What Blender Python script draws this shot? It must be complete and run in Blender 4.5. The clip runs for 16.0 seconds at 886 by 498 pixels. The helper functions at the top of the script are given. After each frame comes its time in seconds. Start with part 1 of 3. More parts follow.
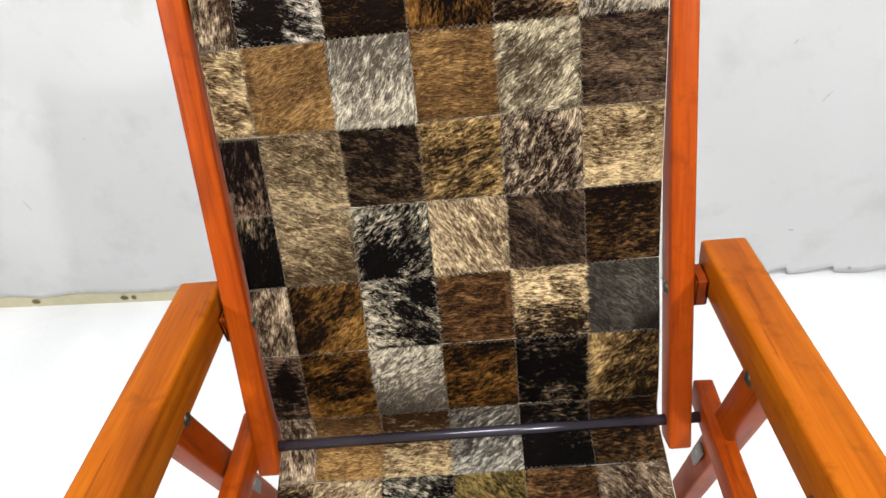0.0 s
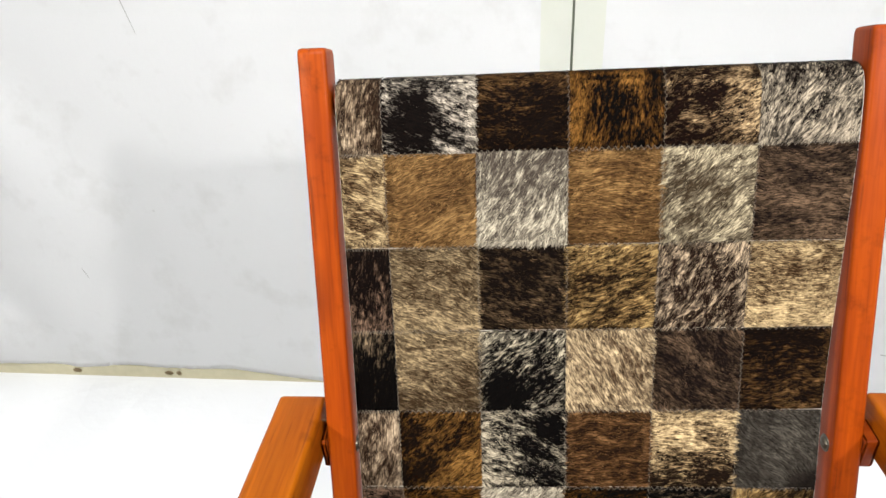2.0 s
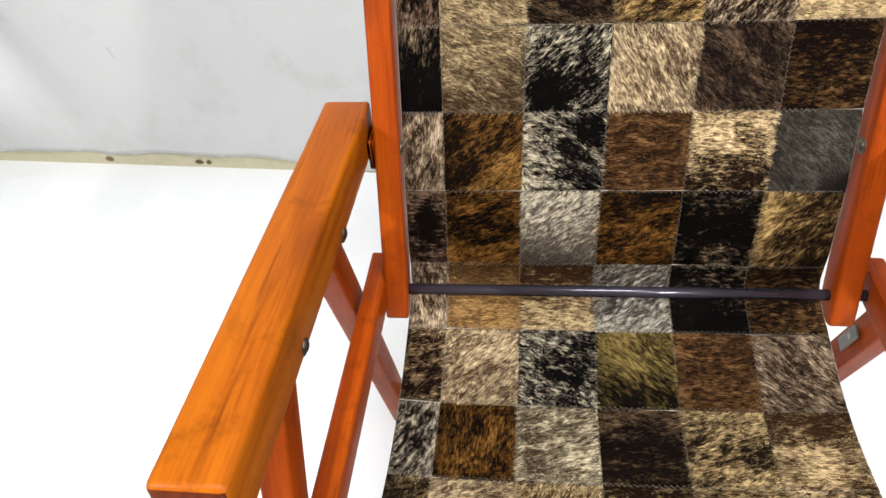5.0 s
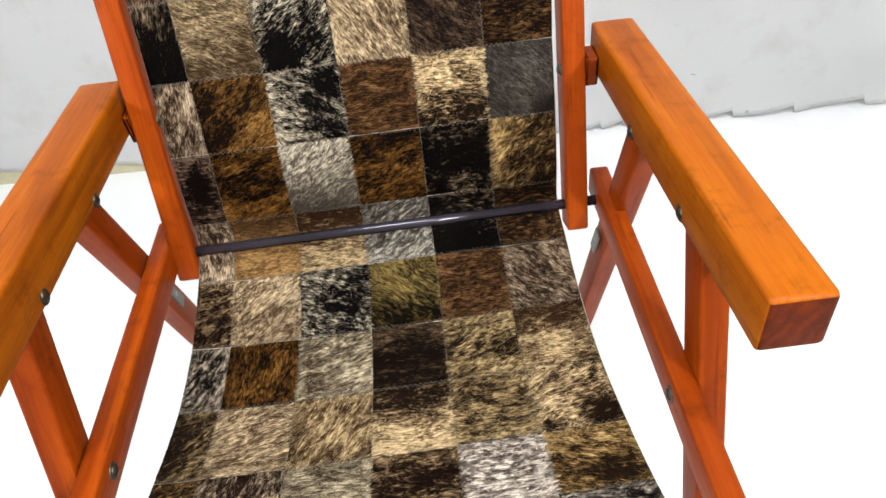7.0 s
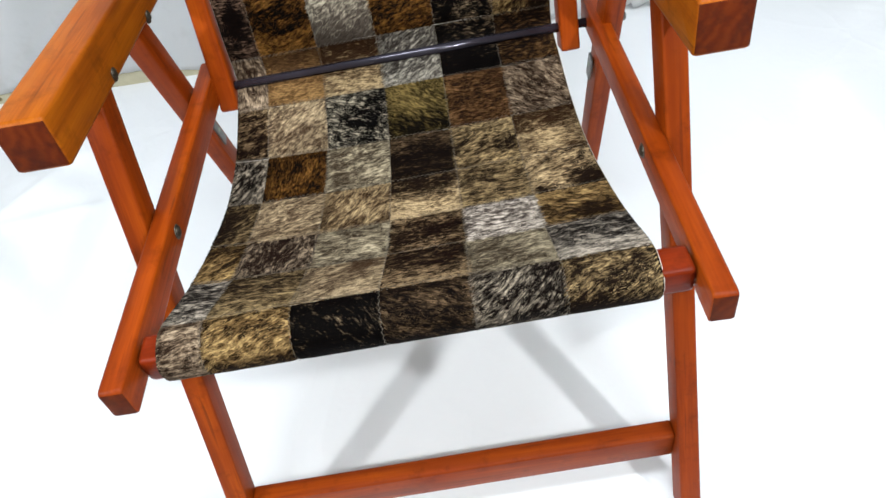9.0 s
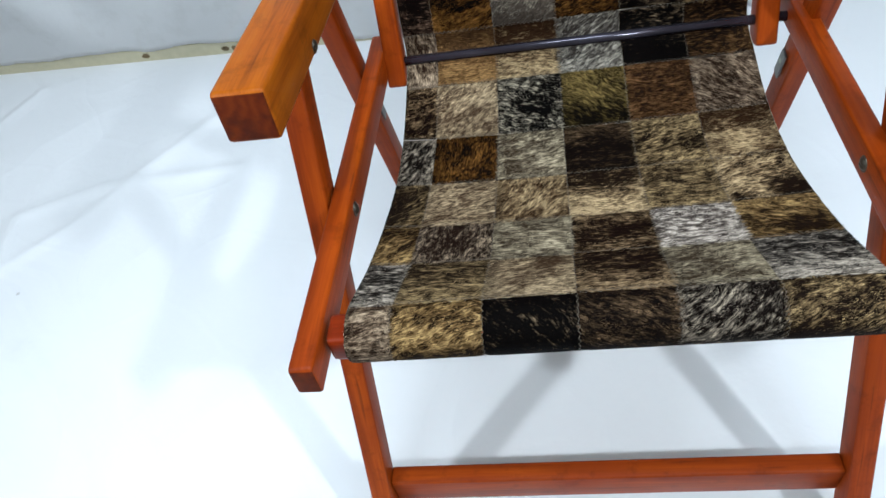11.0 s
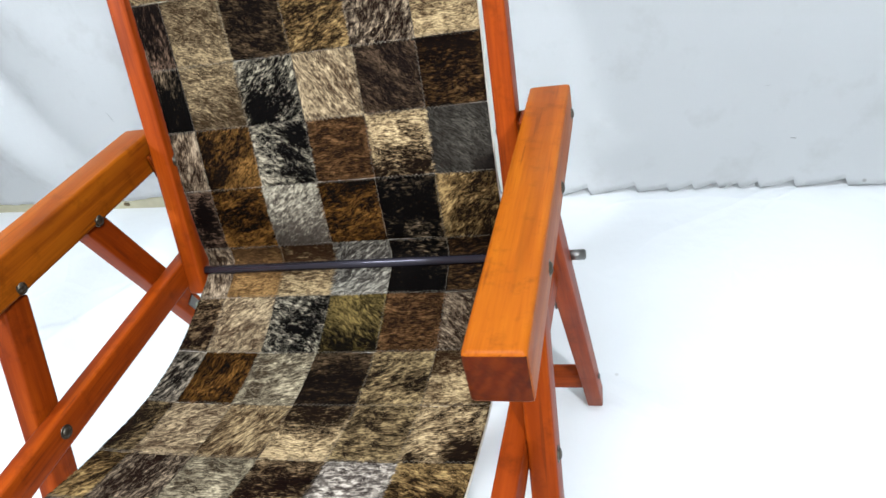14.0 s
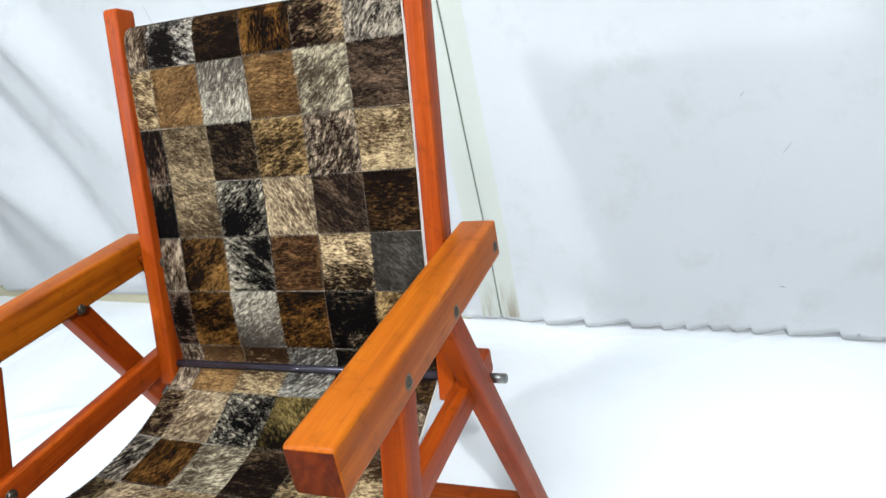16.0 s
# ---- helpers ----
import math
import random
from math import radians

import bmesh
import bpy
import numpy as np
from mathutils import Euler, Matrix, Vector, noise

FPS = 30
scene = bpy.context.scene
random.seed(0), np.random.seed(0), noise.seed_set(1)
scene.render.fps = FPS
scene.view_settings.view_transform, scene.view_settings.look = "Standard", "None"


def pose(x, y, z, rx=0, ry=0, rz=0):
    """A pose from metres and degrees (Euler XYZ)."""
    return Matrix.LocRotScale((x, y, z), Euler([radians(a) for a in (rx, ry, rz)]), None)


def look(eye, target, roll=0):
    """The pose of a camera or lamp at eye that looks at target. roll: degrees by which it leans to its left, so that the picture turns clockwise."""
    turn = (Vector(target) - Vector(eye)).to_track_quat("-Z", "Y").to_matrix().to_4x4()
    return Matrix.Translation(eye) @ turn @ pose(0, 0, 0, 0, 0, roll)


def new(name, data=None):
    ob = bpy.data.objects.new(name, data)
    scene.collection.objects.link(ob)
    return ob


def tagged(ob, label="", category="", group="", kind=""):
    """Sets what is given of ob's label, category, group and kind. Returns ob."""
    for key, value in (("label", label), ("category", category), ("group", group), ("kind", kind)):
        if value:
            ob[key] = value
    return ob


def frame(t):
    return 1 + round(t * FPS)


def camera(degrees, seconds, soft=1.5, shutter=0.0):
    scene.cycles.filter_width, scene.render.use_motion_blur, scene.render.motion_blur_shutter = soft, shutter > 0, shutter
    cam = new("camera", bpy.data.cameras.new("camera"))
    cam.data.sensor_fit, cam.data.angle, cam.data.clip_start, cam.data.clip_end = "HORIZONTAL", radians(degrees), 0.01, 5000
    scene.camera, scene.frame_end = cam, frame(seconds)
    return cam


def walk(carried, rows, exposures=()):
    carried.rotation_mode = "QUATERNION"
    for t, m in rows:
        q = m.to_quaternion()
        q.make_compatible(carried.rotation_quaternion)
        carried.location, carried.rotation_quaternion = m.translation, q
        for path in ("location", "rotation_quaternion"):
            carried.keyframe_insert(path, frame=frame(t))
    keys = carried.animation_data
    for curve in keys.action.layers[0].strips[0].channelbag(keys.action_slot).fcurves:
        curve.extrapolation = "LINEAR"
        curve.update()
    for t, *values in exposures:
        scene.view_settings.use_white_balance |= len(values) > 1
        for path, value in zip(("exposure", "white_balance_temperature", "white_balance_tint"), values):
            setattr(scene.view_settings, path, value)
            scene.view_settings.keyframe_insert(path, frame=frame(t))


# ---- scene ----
cam = camera(64.3, 16.0)
PATH = [
    (0, (0.055, -0.483, 1.113), (-0.057, 1.09, -0.118), -7.3),
    (0.5, (0.063, -0.459, 1.139), (0.005, 1.163, -0.03), -5.7),
    (1, (0.052, -0.441, 1.153), (0.033, 1.247, 0.081), -4.3),
    (1.5, (0.004, -0.423, 1.143), (-0.053, 1.28, 0.096), -4.0),
    (2, (-0.062, -0.404, 1.125), (-0.207, 1.285, 0.064), -3.8),
    (2.5, (-0.105, -0.4, 1.112), (-0.289, 1.273, 0.031), -2.9),
    (3, (-0.126, -0.428, 1.089), (-0.325, 1.212, -0.038), -2.5),
    (3.5, (-0.132, -0.457, 1.052), (-0.343, 1.115, -0.167), -3.2),
    (3.7, (-0.132, -0.466, 1.038), (-0.355, 1.072, -0.221), -3.6),
    (5.8, (-0.012, -0.527, 1.016), (-0.101, 0.905, -0.378), -5.2),
    (6, (0.013, -0.534, 1.019), (-0.028, 0.904, -0.371), -4.9),
    (6.5, (0.042, -0.552, 1.021), (0.068, 0.887, -0.368), -5.2),
    (7, (0.07, -0.603, 1.022), (0.121, 0.811, -0.392), -6.0),
    (7.5, (0.084, -0.677, 1.019), (0.137, 0.713, -0.418), -6.4),
    (8, (0.086, -0.735, 1.017), (0.101, 0.637, -0.439), -8.1),
    (8.5, (0.083, -0.785, 0.992), (0.062, 0.571, -0.478), -10.0),
    (8.7, (0.08, -0.814, 0.977), (0.048, 0.536, -0.498), -10.8),
    (10.8, (-0.013, -0.82, 0.966), (-0.334, 0.471, -0.527), -15.1),
    (11, (-0.028, -0.781, 0.978), (-0.328, 0.52, -0.511), -14.2),
    (11.5, (-0.059, -0.652, 1.004), (-0.279, 0.648, -0.499), -10.8),
    (12, (-0.04, -0.612, 1.006), (-0.2, 0.681, -0.512), -8.1),
    (12.5, (0.047, -0.63, 1.059), (-0.162, 0.696, -0.424), -7.3),
    (13, (0.197, -0.659, 1.065), (-0.137, 0.742, -0.323), -9.5),
    (13.5, (0.303, -0.656, 1.035), (-0.143, 0.785, -0.279), -12.5),
    (14, (0.401, -0.646, 1.021), (-0.138, 0.835, -0.21), -15.3),
    (14.5, (0.493, -0.639, 1.012), (-0.17, 0.873, -0.117), -16.7),
    (15, (0.556, -0.642, 1.005), (-0.17, 0.894, -0.05), -17.4),
    (15.5, (0.593, -0.654, 1.006), (-0.147, 0.908, 0.0), -15.9),
    (16, (0.596, -0.664, 1.024), (-0.132, 0.963, 0.116), -12.8),
]
walk(cam, [(t, look(eye, target, roll)) for t, eye, target, roll in PATH],
     exposures=[(0, -0.06, 6550, 10), (7.0, -0.05, 6500, 10), (8.7, -0.26, 6200, 8), (10.8, -0.62, 5600, 4), (12.5, -0.36, 5700, 5), (14.0, -0.15, 5850, 6), (16.0, -0.1, 5850, 6)])

# ---- light: a white room, two unseen front lamps and a ceiling fill ----
world = bpy.data.worlds.new("world")
scene.world = world
world.use_nodes = True
world.node_tree.nodes["Background"].inputs[0].default_value = (0.8, 0.88, 1.0, 1)
world.node_tree.nodes["Background"].inputs[1].default_value = 0.0


def area_lamp(name, m, sx, sy, watts, colour, spread=180):
    data = bpy.data.lights.new(name, "AREA")
    data.shape, data.size, data.size_y, data.energy, data.color = "RECTANGLE", sx, sy, watts, colour
    data.spread = radians(spread)
    ob = new(name, data)
    ob.matrix_world = m
    return ob


area_lamp("lamp_left", look((-1.446, -1.217, 1.65), (0, 0.1, 0.5)), 0.08, 0.08, 16, (1.0, 0.985, 0.96), 120)
area_lamp("lamp_right", look((1.126, -1.30, 1.79), (0, 0.1, 0.5)), 0.08, 0.08, 20, (1.0, 0.985, 0.96), 130)
# unseen overhead panel, added as soft fill for seat and floor
area_lamp("ceiling_panel_light", look((0.05, -0.7, 2.55), (0.05, -0.7, 0)), 1.3, 0.35, 76, (0.95, 0.98, 1.0))


# ---- materials ----
class Graph:
    """A small helper for node materials."""

    def __init__(self, name, rough=0.5):
        self.mat = bpy.data.materials.new(name)
        self.mat.use_nodes = True
        self.tree = self.mat.node_tree
        self.bsdf = self.tree.nodes["Principled BSDF"]
        self.bsdf.inputs["Roughness"].default_value = rough

    def node(self, kind, **values):
        n = self.tree.nodes.new(kind)
        for key, value in values.items():
            n.inputs[key.replace("_", " ")].default_value = value
        return n

    def link(self, a, b):
        self.tree.links.new(a, b)

    def coords(self, which, scale, turn=(0, 0, 0)):
        tc, mp = self.node("ShaderNodeTexCoord"), self.node("ShaderNodeMapping")
        mp.inputs["Scale"].default_value, mp.inputs["Rotation"].default_value = scale, turn
        self.link(tc.outputs[which], mp.inputs["Vector"])
        return mp.outputs["Vector"]

    def shifted(self, vector, amount=50.0):
        """Moves a pattern by the object's own random number."""
        info, add = self.node("ShaderNodeObjectInfo"), self.node("ShaderNodeVectorMath")
        mul = self.math("MULTIPLY", info.outputs["Random"], amount)
        self.link(vector, add.inputs[0])
        comb = self.node("ShaderNodeCombineXYZ")
        for k in range(3):
            self.link(mul, comb.inputs[k])
        self.link(comb.outputs[0], add.inputs[1])
        return add.outputs[0]

    def noise(self, vector, scale, detail=3.0, rough=0.55):
        n = self.node("ShaderNodeTexNoise", Scale=scale, Detail=detail, Roughness=rough)
        self.link(vector, n.inputs["Vector"])
        return n.outputs["Fac"]

    def math(self, op, a, b=0.0, c=0.0):
        n = self.node("ShaderNodeMath")
        n.operation = op
        for k, v in enumerate((a, b, c)):
            if isinstance(v, (int, float)):
                n.inputs[k].default_value = v
            else:
                self.link(v, n.inputs[k])
        return n.outputs[0]

    def ramp(self, fac, stops):
        n = self.node("ShaderNodeValToRGB")
        els = n.color_ramp.elements
        while len(els) < len(stops):
            els.new(0.5)
        for el, (pos, col) in zip(els, stops):
            el.position, el.color = pos, (*col, 1) if len(col) == 3 else col
        self.link(fac, n.inputs[0])
        return n.outputs[0]

    def mix(self, fac, a, b, mode="MIX"):
        n = self.node("ShaderNodeMix")
        n.data_type, n.blend_type = "RGBA", mode
        for k, v in ((0, fac), (6, a), (7, b)):
            if isinstance(v, (int, float)):
                n.inputs[k].default_value = v
            elif isinstance(v, tuple):
                n.inputs[k].default_value = (*v, 1)
            else:
                self.link(v, n.inputs[k])
        return n.outputs[2]

    def colour(self, c):
        if isinstance(c, tuple):
            self.bsdf.inputs["Base Color"].default_value = (*c, 1)
        else:
            self.link(c, self.bsdf.inputs["Base Color"])

    def bump(self, height, strength, distance):
        n = self.node("ShaderNodeBump", Strength=strength, Distance=distance)
        self.link(height, n.inputs["Height"])
        self.link(n.outputs[0], self.bsdf.inputs["Normal"])


def wood_material(name, deep, mid, pale, tint):
    """Orange-stained, varnished pine; the grain runs along each piece's own z."""
    g = Graph(name, 0.42)
    v = g.shifted(g.coords("Object", (1, 1, 1)))
    mp = g.node("ShaderNodeMapping")
    mp.inputs["Scale"].default_value = (1, 1, 0.05)
    g.link(v, mp.inputs["Vector"])
    wide = g.noise(mp.outputs[0], 62.0, 3.0)
    fine = g.noise(mp.outputs[0], 420.0, 2.0)
    blot = g.noise(v, 11.0, 3.0)
    rings = g.math("ADD", g.math("MULTIPLY", wide, 0.68), g.math("MULTIPLY", fine, 0.32))
    col = g.ramp(rings, [(0.32, deep), (0.50, mid), (0.70, pale)])
    col = g.mix(g.ramp(blot, [(0.42, (0, 0, 0)), (0.72, (0.6, 0.6, 0.6))]), col, tint)
    # darker heartwood bands that wander along the piece
    bands = g.noise(mp.outputs[0], 24.0, 2.0, 0.5)
    col = g.mix(g.ramp(bands, [(0.52, (0, 0, 0)), (0.57, (0.5, 0.5, 0.5)), (0.66, (0.25, 0.25, 0.25))]), col, deep)
    # stain that took unevenly, and handling grime
    grime = g.ramp(g.noise(v, 34.0, 4.0, 0.7), [(0.54, (0, 0, 0)), (0.74, (0.55, 0.55, 0.55))])
    col = g.mix(grime, col, tuple(c * 0.45 for c in deep))
    speck = g.ramp(g.noise(mp.outputs[0], 190.0, 1.0), [(0.25, (1, 1, 1)), (0.33, (0, 0, 0))])
    col = g.mix(g.math("MULTIPLY", speck, 0.55), col, (0.07, 0.011, 0.003))
    knot = g.node("ShaderNodeTexVoronoi", Scale=6.0)
    mk = g.node("ShaderNodeMapping")
    mk.inputs["Scale"].default_value = (1, 1, 0.5)
    g.link(v, mk.inputs["Vector"])
    g.link(mk.outputs[0], knot.inputs["Vector"])
    dark = g.ramp(knot.outputs["Distance"], [(0.05, (1, 1, 1)), (0.15, (0, 0, 0))])
    col = g.mix(g.math("MULTIPLY", dark, 0.65), col, (0.06, 0.010, 0.003))
    info = g.node("ShaderNodeObjectInfo")
    g.colour(g.mix(g.math("MULTIPLY", info.outputs["Random"], 0.3), col, tint))
    g.link(g.math("MULTIPLY_ADD", blot, 0.25, 0.30), g.bsdf.inputs["Roughness"])
    g.bsdf.inputs["Specular IOR Level"].default_value = 0.10
    g.bump(rings, 0.3, 0.0008)
    return g.mat


def end_grain_material():
    g = Graph("pine_end_grain", 0.6)
    g.bsdf.inputs["Specular IOR Level"].default_value = 0.08
    v = g.shifted(g.coords("Object", (1, 1, 0.1), (0, 0, 0.5)))
    n = g.node("ShaderNodeTexWave", Scale=26.0, Distortion=9.0, Detail=2.0)
    g.link(v, n.inputs["Vector"])
    rough, blot = g.noise(v, 300.0), g.noise(v, 45.0, 3.0, 0.65)
    col = g.ramp(n.outputs["Fac"], [(0.0, (0.085, 0.012, 0.0013)), (1.0, (0.115, 0.019, 0.0016))])
    col = g.mix(g.math("MULTIPLY", rough, 0.5), col, (0.05, 0.008, 0.003))
    g.colour(g.mix(g.ramp(blot, [(0.46, (0, 0, 0)), (0.66, (0.7, 0.7, 0.7))]), col, (0.03, 0.006, 0.003)))
    g.bump(rough, 0.3, 0.0006)
    return g.mat


def fur_material(name, light, dark, balance, mottle=26.0, spread=0.16, warm=0.0):
    """Short cowhide hair: a mottle of two coat colours drawn out along the hair.

    balance: more of the light colour (+) or of the dark one (-); mottle: blotches to the metre;
    spread: how softly the two run into one another; warm: rust in the half-tones.
    """
    g = Graph(name, 0.75)
    uv = g.shifted(g.coords("UV", (1, 1, 1)))
    warp = g.node("ShaderNodeTexNoise", Scale=22.0, Detail=1.0)
    g.link(uv, warp.inputs["Vector"])
    bent = g.node("ShaderNodeVectorMath")
    bent.operation = "MULTIPLY_ADD"
    g.link(warp.outputs["Color"], bent.inputs[0])
    bent.inputs[1].default_value = (0.014, 0.014, 0.0)
    g.link(uv, bent.inputs[2])
    along, hair = g.node("ShaderNodeMapping"), g.node("ShaderNodeMapping")
    along.inputs["Scale"].default_value = (0.45, 1, 1)
    hair.inputs["Scale"].default_value = (0.16, 1, 1)
    g.link(bent.outputs[0], along.inputs["Vector"])
    g.link(bent.outputs[0], hair.inputs["Vector"])
    blotch = g.noise(along.outputs[0], mottle * 1.5, 4.0, 0.6)
    clump = g.noise(along.outputs[0], 260.0, 2.0, 0.6)
    strand = g.noise(hair.outputs[0], 900.0, 2.0, 0.7)
    f = g.math("ADD", g.math("MULTIPLY", blotch, 0.40), g.math("MULTIPLY", clump, 0.37))
    f = g.math("ADD", f, g.math("MULTIPLY", strand, 0.23))
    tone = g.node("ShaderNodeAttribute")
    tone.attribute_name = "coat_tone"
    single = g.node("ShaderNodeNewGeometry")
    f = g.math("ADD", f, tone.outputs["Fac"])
    f = g.math("ADD", f, g.math("MULTIPLY_ADD", single.outputs["Random Per Island"], 0.085, -0.0425))
    light = tuple(v * k for v, k in zip(light, (0.86, 0.79, 0.68)))
    dark = tuple(v * k for v, k in zip(dark, (0.11, 0.095, 0.085)))
    c = 0.515 - balance
    mid = tuple((0.20 * a + 0.70 * b) * k for a, b, k in zip(light, dark, (1 + warm, 1, 1 - warm)))
    pale = tuple(0.66 * a + 0.05 * b for a, b in zip(light, dark))
    col = g.ramp(f, [(c - spread * 0.55, dark), (c, mid), (c + spread * 0.60, pale), (c + spread * 1.35, light)])
    # shade in the gaps between hairs, multiplied into the coat colour
    shade = g.ramp(strand, [(0.34, (0.2, 0.2, 0.2)), (0.50, (0.85, 0.85, 0.85)), (0.66, (1.25, 1.25, 1.25))])
    g.colour(g.mix(0.8, col, shade, "MULTIPLY"))
    g.bsdf.inputs["Specular IOR Level"].default_value = 0.03
    g.bump(g.math("ADD", g.math("MULTIPLY", strand, 0.6), clump), 0.35, 0.001)
    return g.mat


def plain_material(name, col, rough, metal=0.0, scale=200.0, vary=0.25, bump=0.0):
    g = Graph(name, rough)
    n = g.noise(g.coords("Object", (1, 1, 1)), scale)
    g.colour(g.mix(g.math("MULTIPLY", n, vary), col, tuple(c * 0.55 for c in col)))
    g.bsdf.inputs["Metallic"].default_value = metal
    if bump:
        g.bump(n, bump, 0.001)
    return g.mat


def tape_material():
    """Yellowed translucent tape, with brown damp stains that rise from its lower end."""
    g = Graph("yellowed_tape", 0.4)
    v = g.coords("Object", (1, 1, 1))
    streak = g.noise(g.coords("Object", (1, 1, 0.12)), 60.0, 3.0)
    col = g.mix(g.math("MULTIPLY", g.noise(v, 24.0), 0.5), (0.80, 0.815, 0.73), (0.85, 0.86, 0.82))
    split = g.node("ShaderNodeSeparateXYZ")
    g.link(v, split.inputs[0])
    low = g.ramp(split.outputs["Z"], [(0.02, (1, 1, 1)), (0.13, (0, 0, 0))])
    damp = g.math("MULTIPLY", low, g.ramp(streak, [(0.42, (0, 0, 0)), (0.62, (0.9, 0.9, 0.9))]))
    g.colour(g.mix(damp, col, (0.42, 0.36, 0.24)))
    g.bump(g.noise(v, 40.0, 3.0), 0.25, 0.002)
    return g.mat


def paper_material(name, col, rough, stain, crease=0.3, folds=0.0):
    """White backdrop sheet: faint weave, smudges, specks and soft creases."""
    g = Graph(name, rough)
    v = g.coords("Object", (1, 1, 1))
    broad, smudge, fine = g.noise(v, 1.7, 3.0), g.noise(v, 9.0, 4.0, 0.65), g.noise(v, 260.0, 2.0)
    c = g.mix(g.ramp(broad, [(0.38, (0, 0, 0)), (0.75, (0.5, 0.5, 0.5))]), col, tuple(x * 0.9 for x in col))
    c = g.mix(g.ramp(smudge, [(0.55, (0, 0, 0)), (0.8, (stain, stain, stain))]), c, (0.52, 0.51, 0.47))
    spots = g.node("ShaderNodeTexVoronoi", Scale=5.5)
    g.link(v, spots.inputs["Vector"])
    dot = g.ramp(spots.outputs["Distance"], [(0.012, (1, 1, 1)), (0.03, (0, 0, 0))])
    g.colour(g.mix(g.math("MULTIPLY", dot, 0.5), c, (0.3, 0.28, 0.25)))
    h = g.math("ADD", g.math("MULTIPLY", fine, 0.02), g.math("MULTIPLY", smudge, crease))
    if folds:
        wob = g.node("ShaderNodeTexNoise", Scale=1.6, Detail=2.0)
        g.link(v, wob.inputs["Vector"])
        bent = g.node("ShaderNodeVectorMath")
        bent.operation = "MULTIPLY_ADD"
        g.link(wob.outputs["Color"], bent.inputs[0])
        bent.inputs[1].default_value = (0.5, 0.5, 0.0)
        g.link(v, bent.inputs[2])
        for size, share in ((1.9, 0.9), (4.3, 0.4)):
            edge = g.node("ShaderNodeTexVoronoi", Scale=size)
            edge.feature = "DISTANCE_TO_EDGE"
            g.link(bent.outputs[0], edge.inputs["Vector"])
            line = g.ramp(edge.outputs["Distance"], [(0.0, (1, 1, 1)), (0.05, (0.3, 0.3, 0.3)), (0.14, (0, 0, 0))])
            h = g.math("ADD", h, g.math("MULTIPLY", line, share * folds))
    g.bump(h, 0.4, 0.012)
    return g.mat


WOOD = wood_material("stained_pine", (0.13, 0.017, 0.0012), (0.245, 0.038, 0.0016), (0.33, 0.062, 0.0025), (0.19, 0.024, 0.0012))
GOLDEN = wood_material("worn_stained_pine", (0.14, 0.028, 0.0012), (0.28, 0.070, 0.0022), (0.37, 0.108, 0.0035), (0.25, 0.053, 0.0015))
# redder stain of the crossbar, with the shade of arm and rail mixed in
SHADED_RED = wood_material("shaded_red_stained_pine", (0.10, 0.010, 0.0012), (0.155, 0.016, 0.0016), (0.21, 0.026, 0.002), (0.12, 0.011, 0.001))
END = end_grain_material()
STEEL = plain_material("dull_steel", (0.20, 0.195, 0.185), 0.42, 1.0)
BRASS = plain_material("tarnished_bolt", (0.10, 0.085, 0.065), 0.42, 0.9)
IRON = plain_material("grey_painted_rod", (0.050, 0.045, 0.058), 0.22, 0.6, 90.0)
BACKING = plain_material("cream_backing_cloth", (0.62, 0.58, 0.5), 0.9, 0.0, 500.0, 0.3, 0.2)
THREAD = plain_material("cream_thread", (0.14, 0.115, 0.085), 0.9)
SHEET = paper_material("white_backdrop_sheet", (0.87, 0.875, 0.88), 0.8, 0.26)
FLOOR = paper_material("white_floor_sheet", (0.79, 0.80, 0.815), 0.5, 0.05, 0.4, 0.35)
TAPE = tape_material()
SCUFF = plain_material("grey_scuff", (0.56, 0.56, 0.55), 0.9)
CRACK = plain_material("grey_green_gap", (0.33, 0.36, 0.28), 0.8)
BOARD = plain_material("cream_skirting", (0.52, 0.48, 0.33), 0.6, 0.0, 40.0, 0.6)
STAIN = plain_material("brown_damp_stain", (0.30, 0.22, 0.12), 0.8, 0.0, 160.0, 0.8)
PLASTER = plain_material("plain_wall_paint", (0.68, 0.66, 0.62), 0.8, 0.0, 3.0, 0.15)

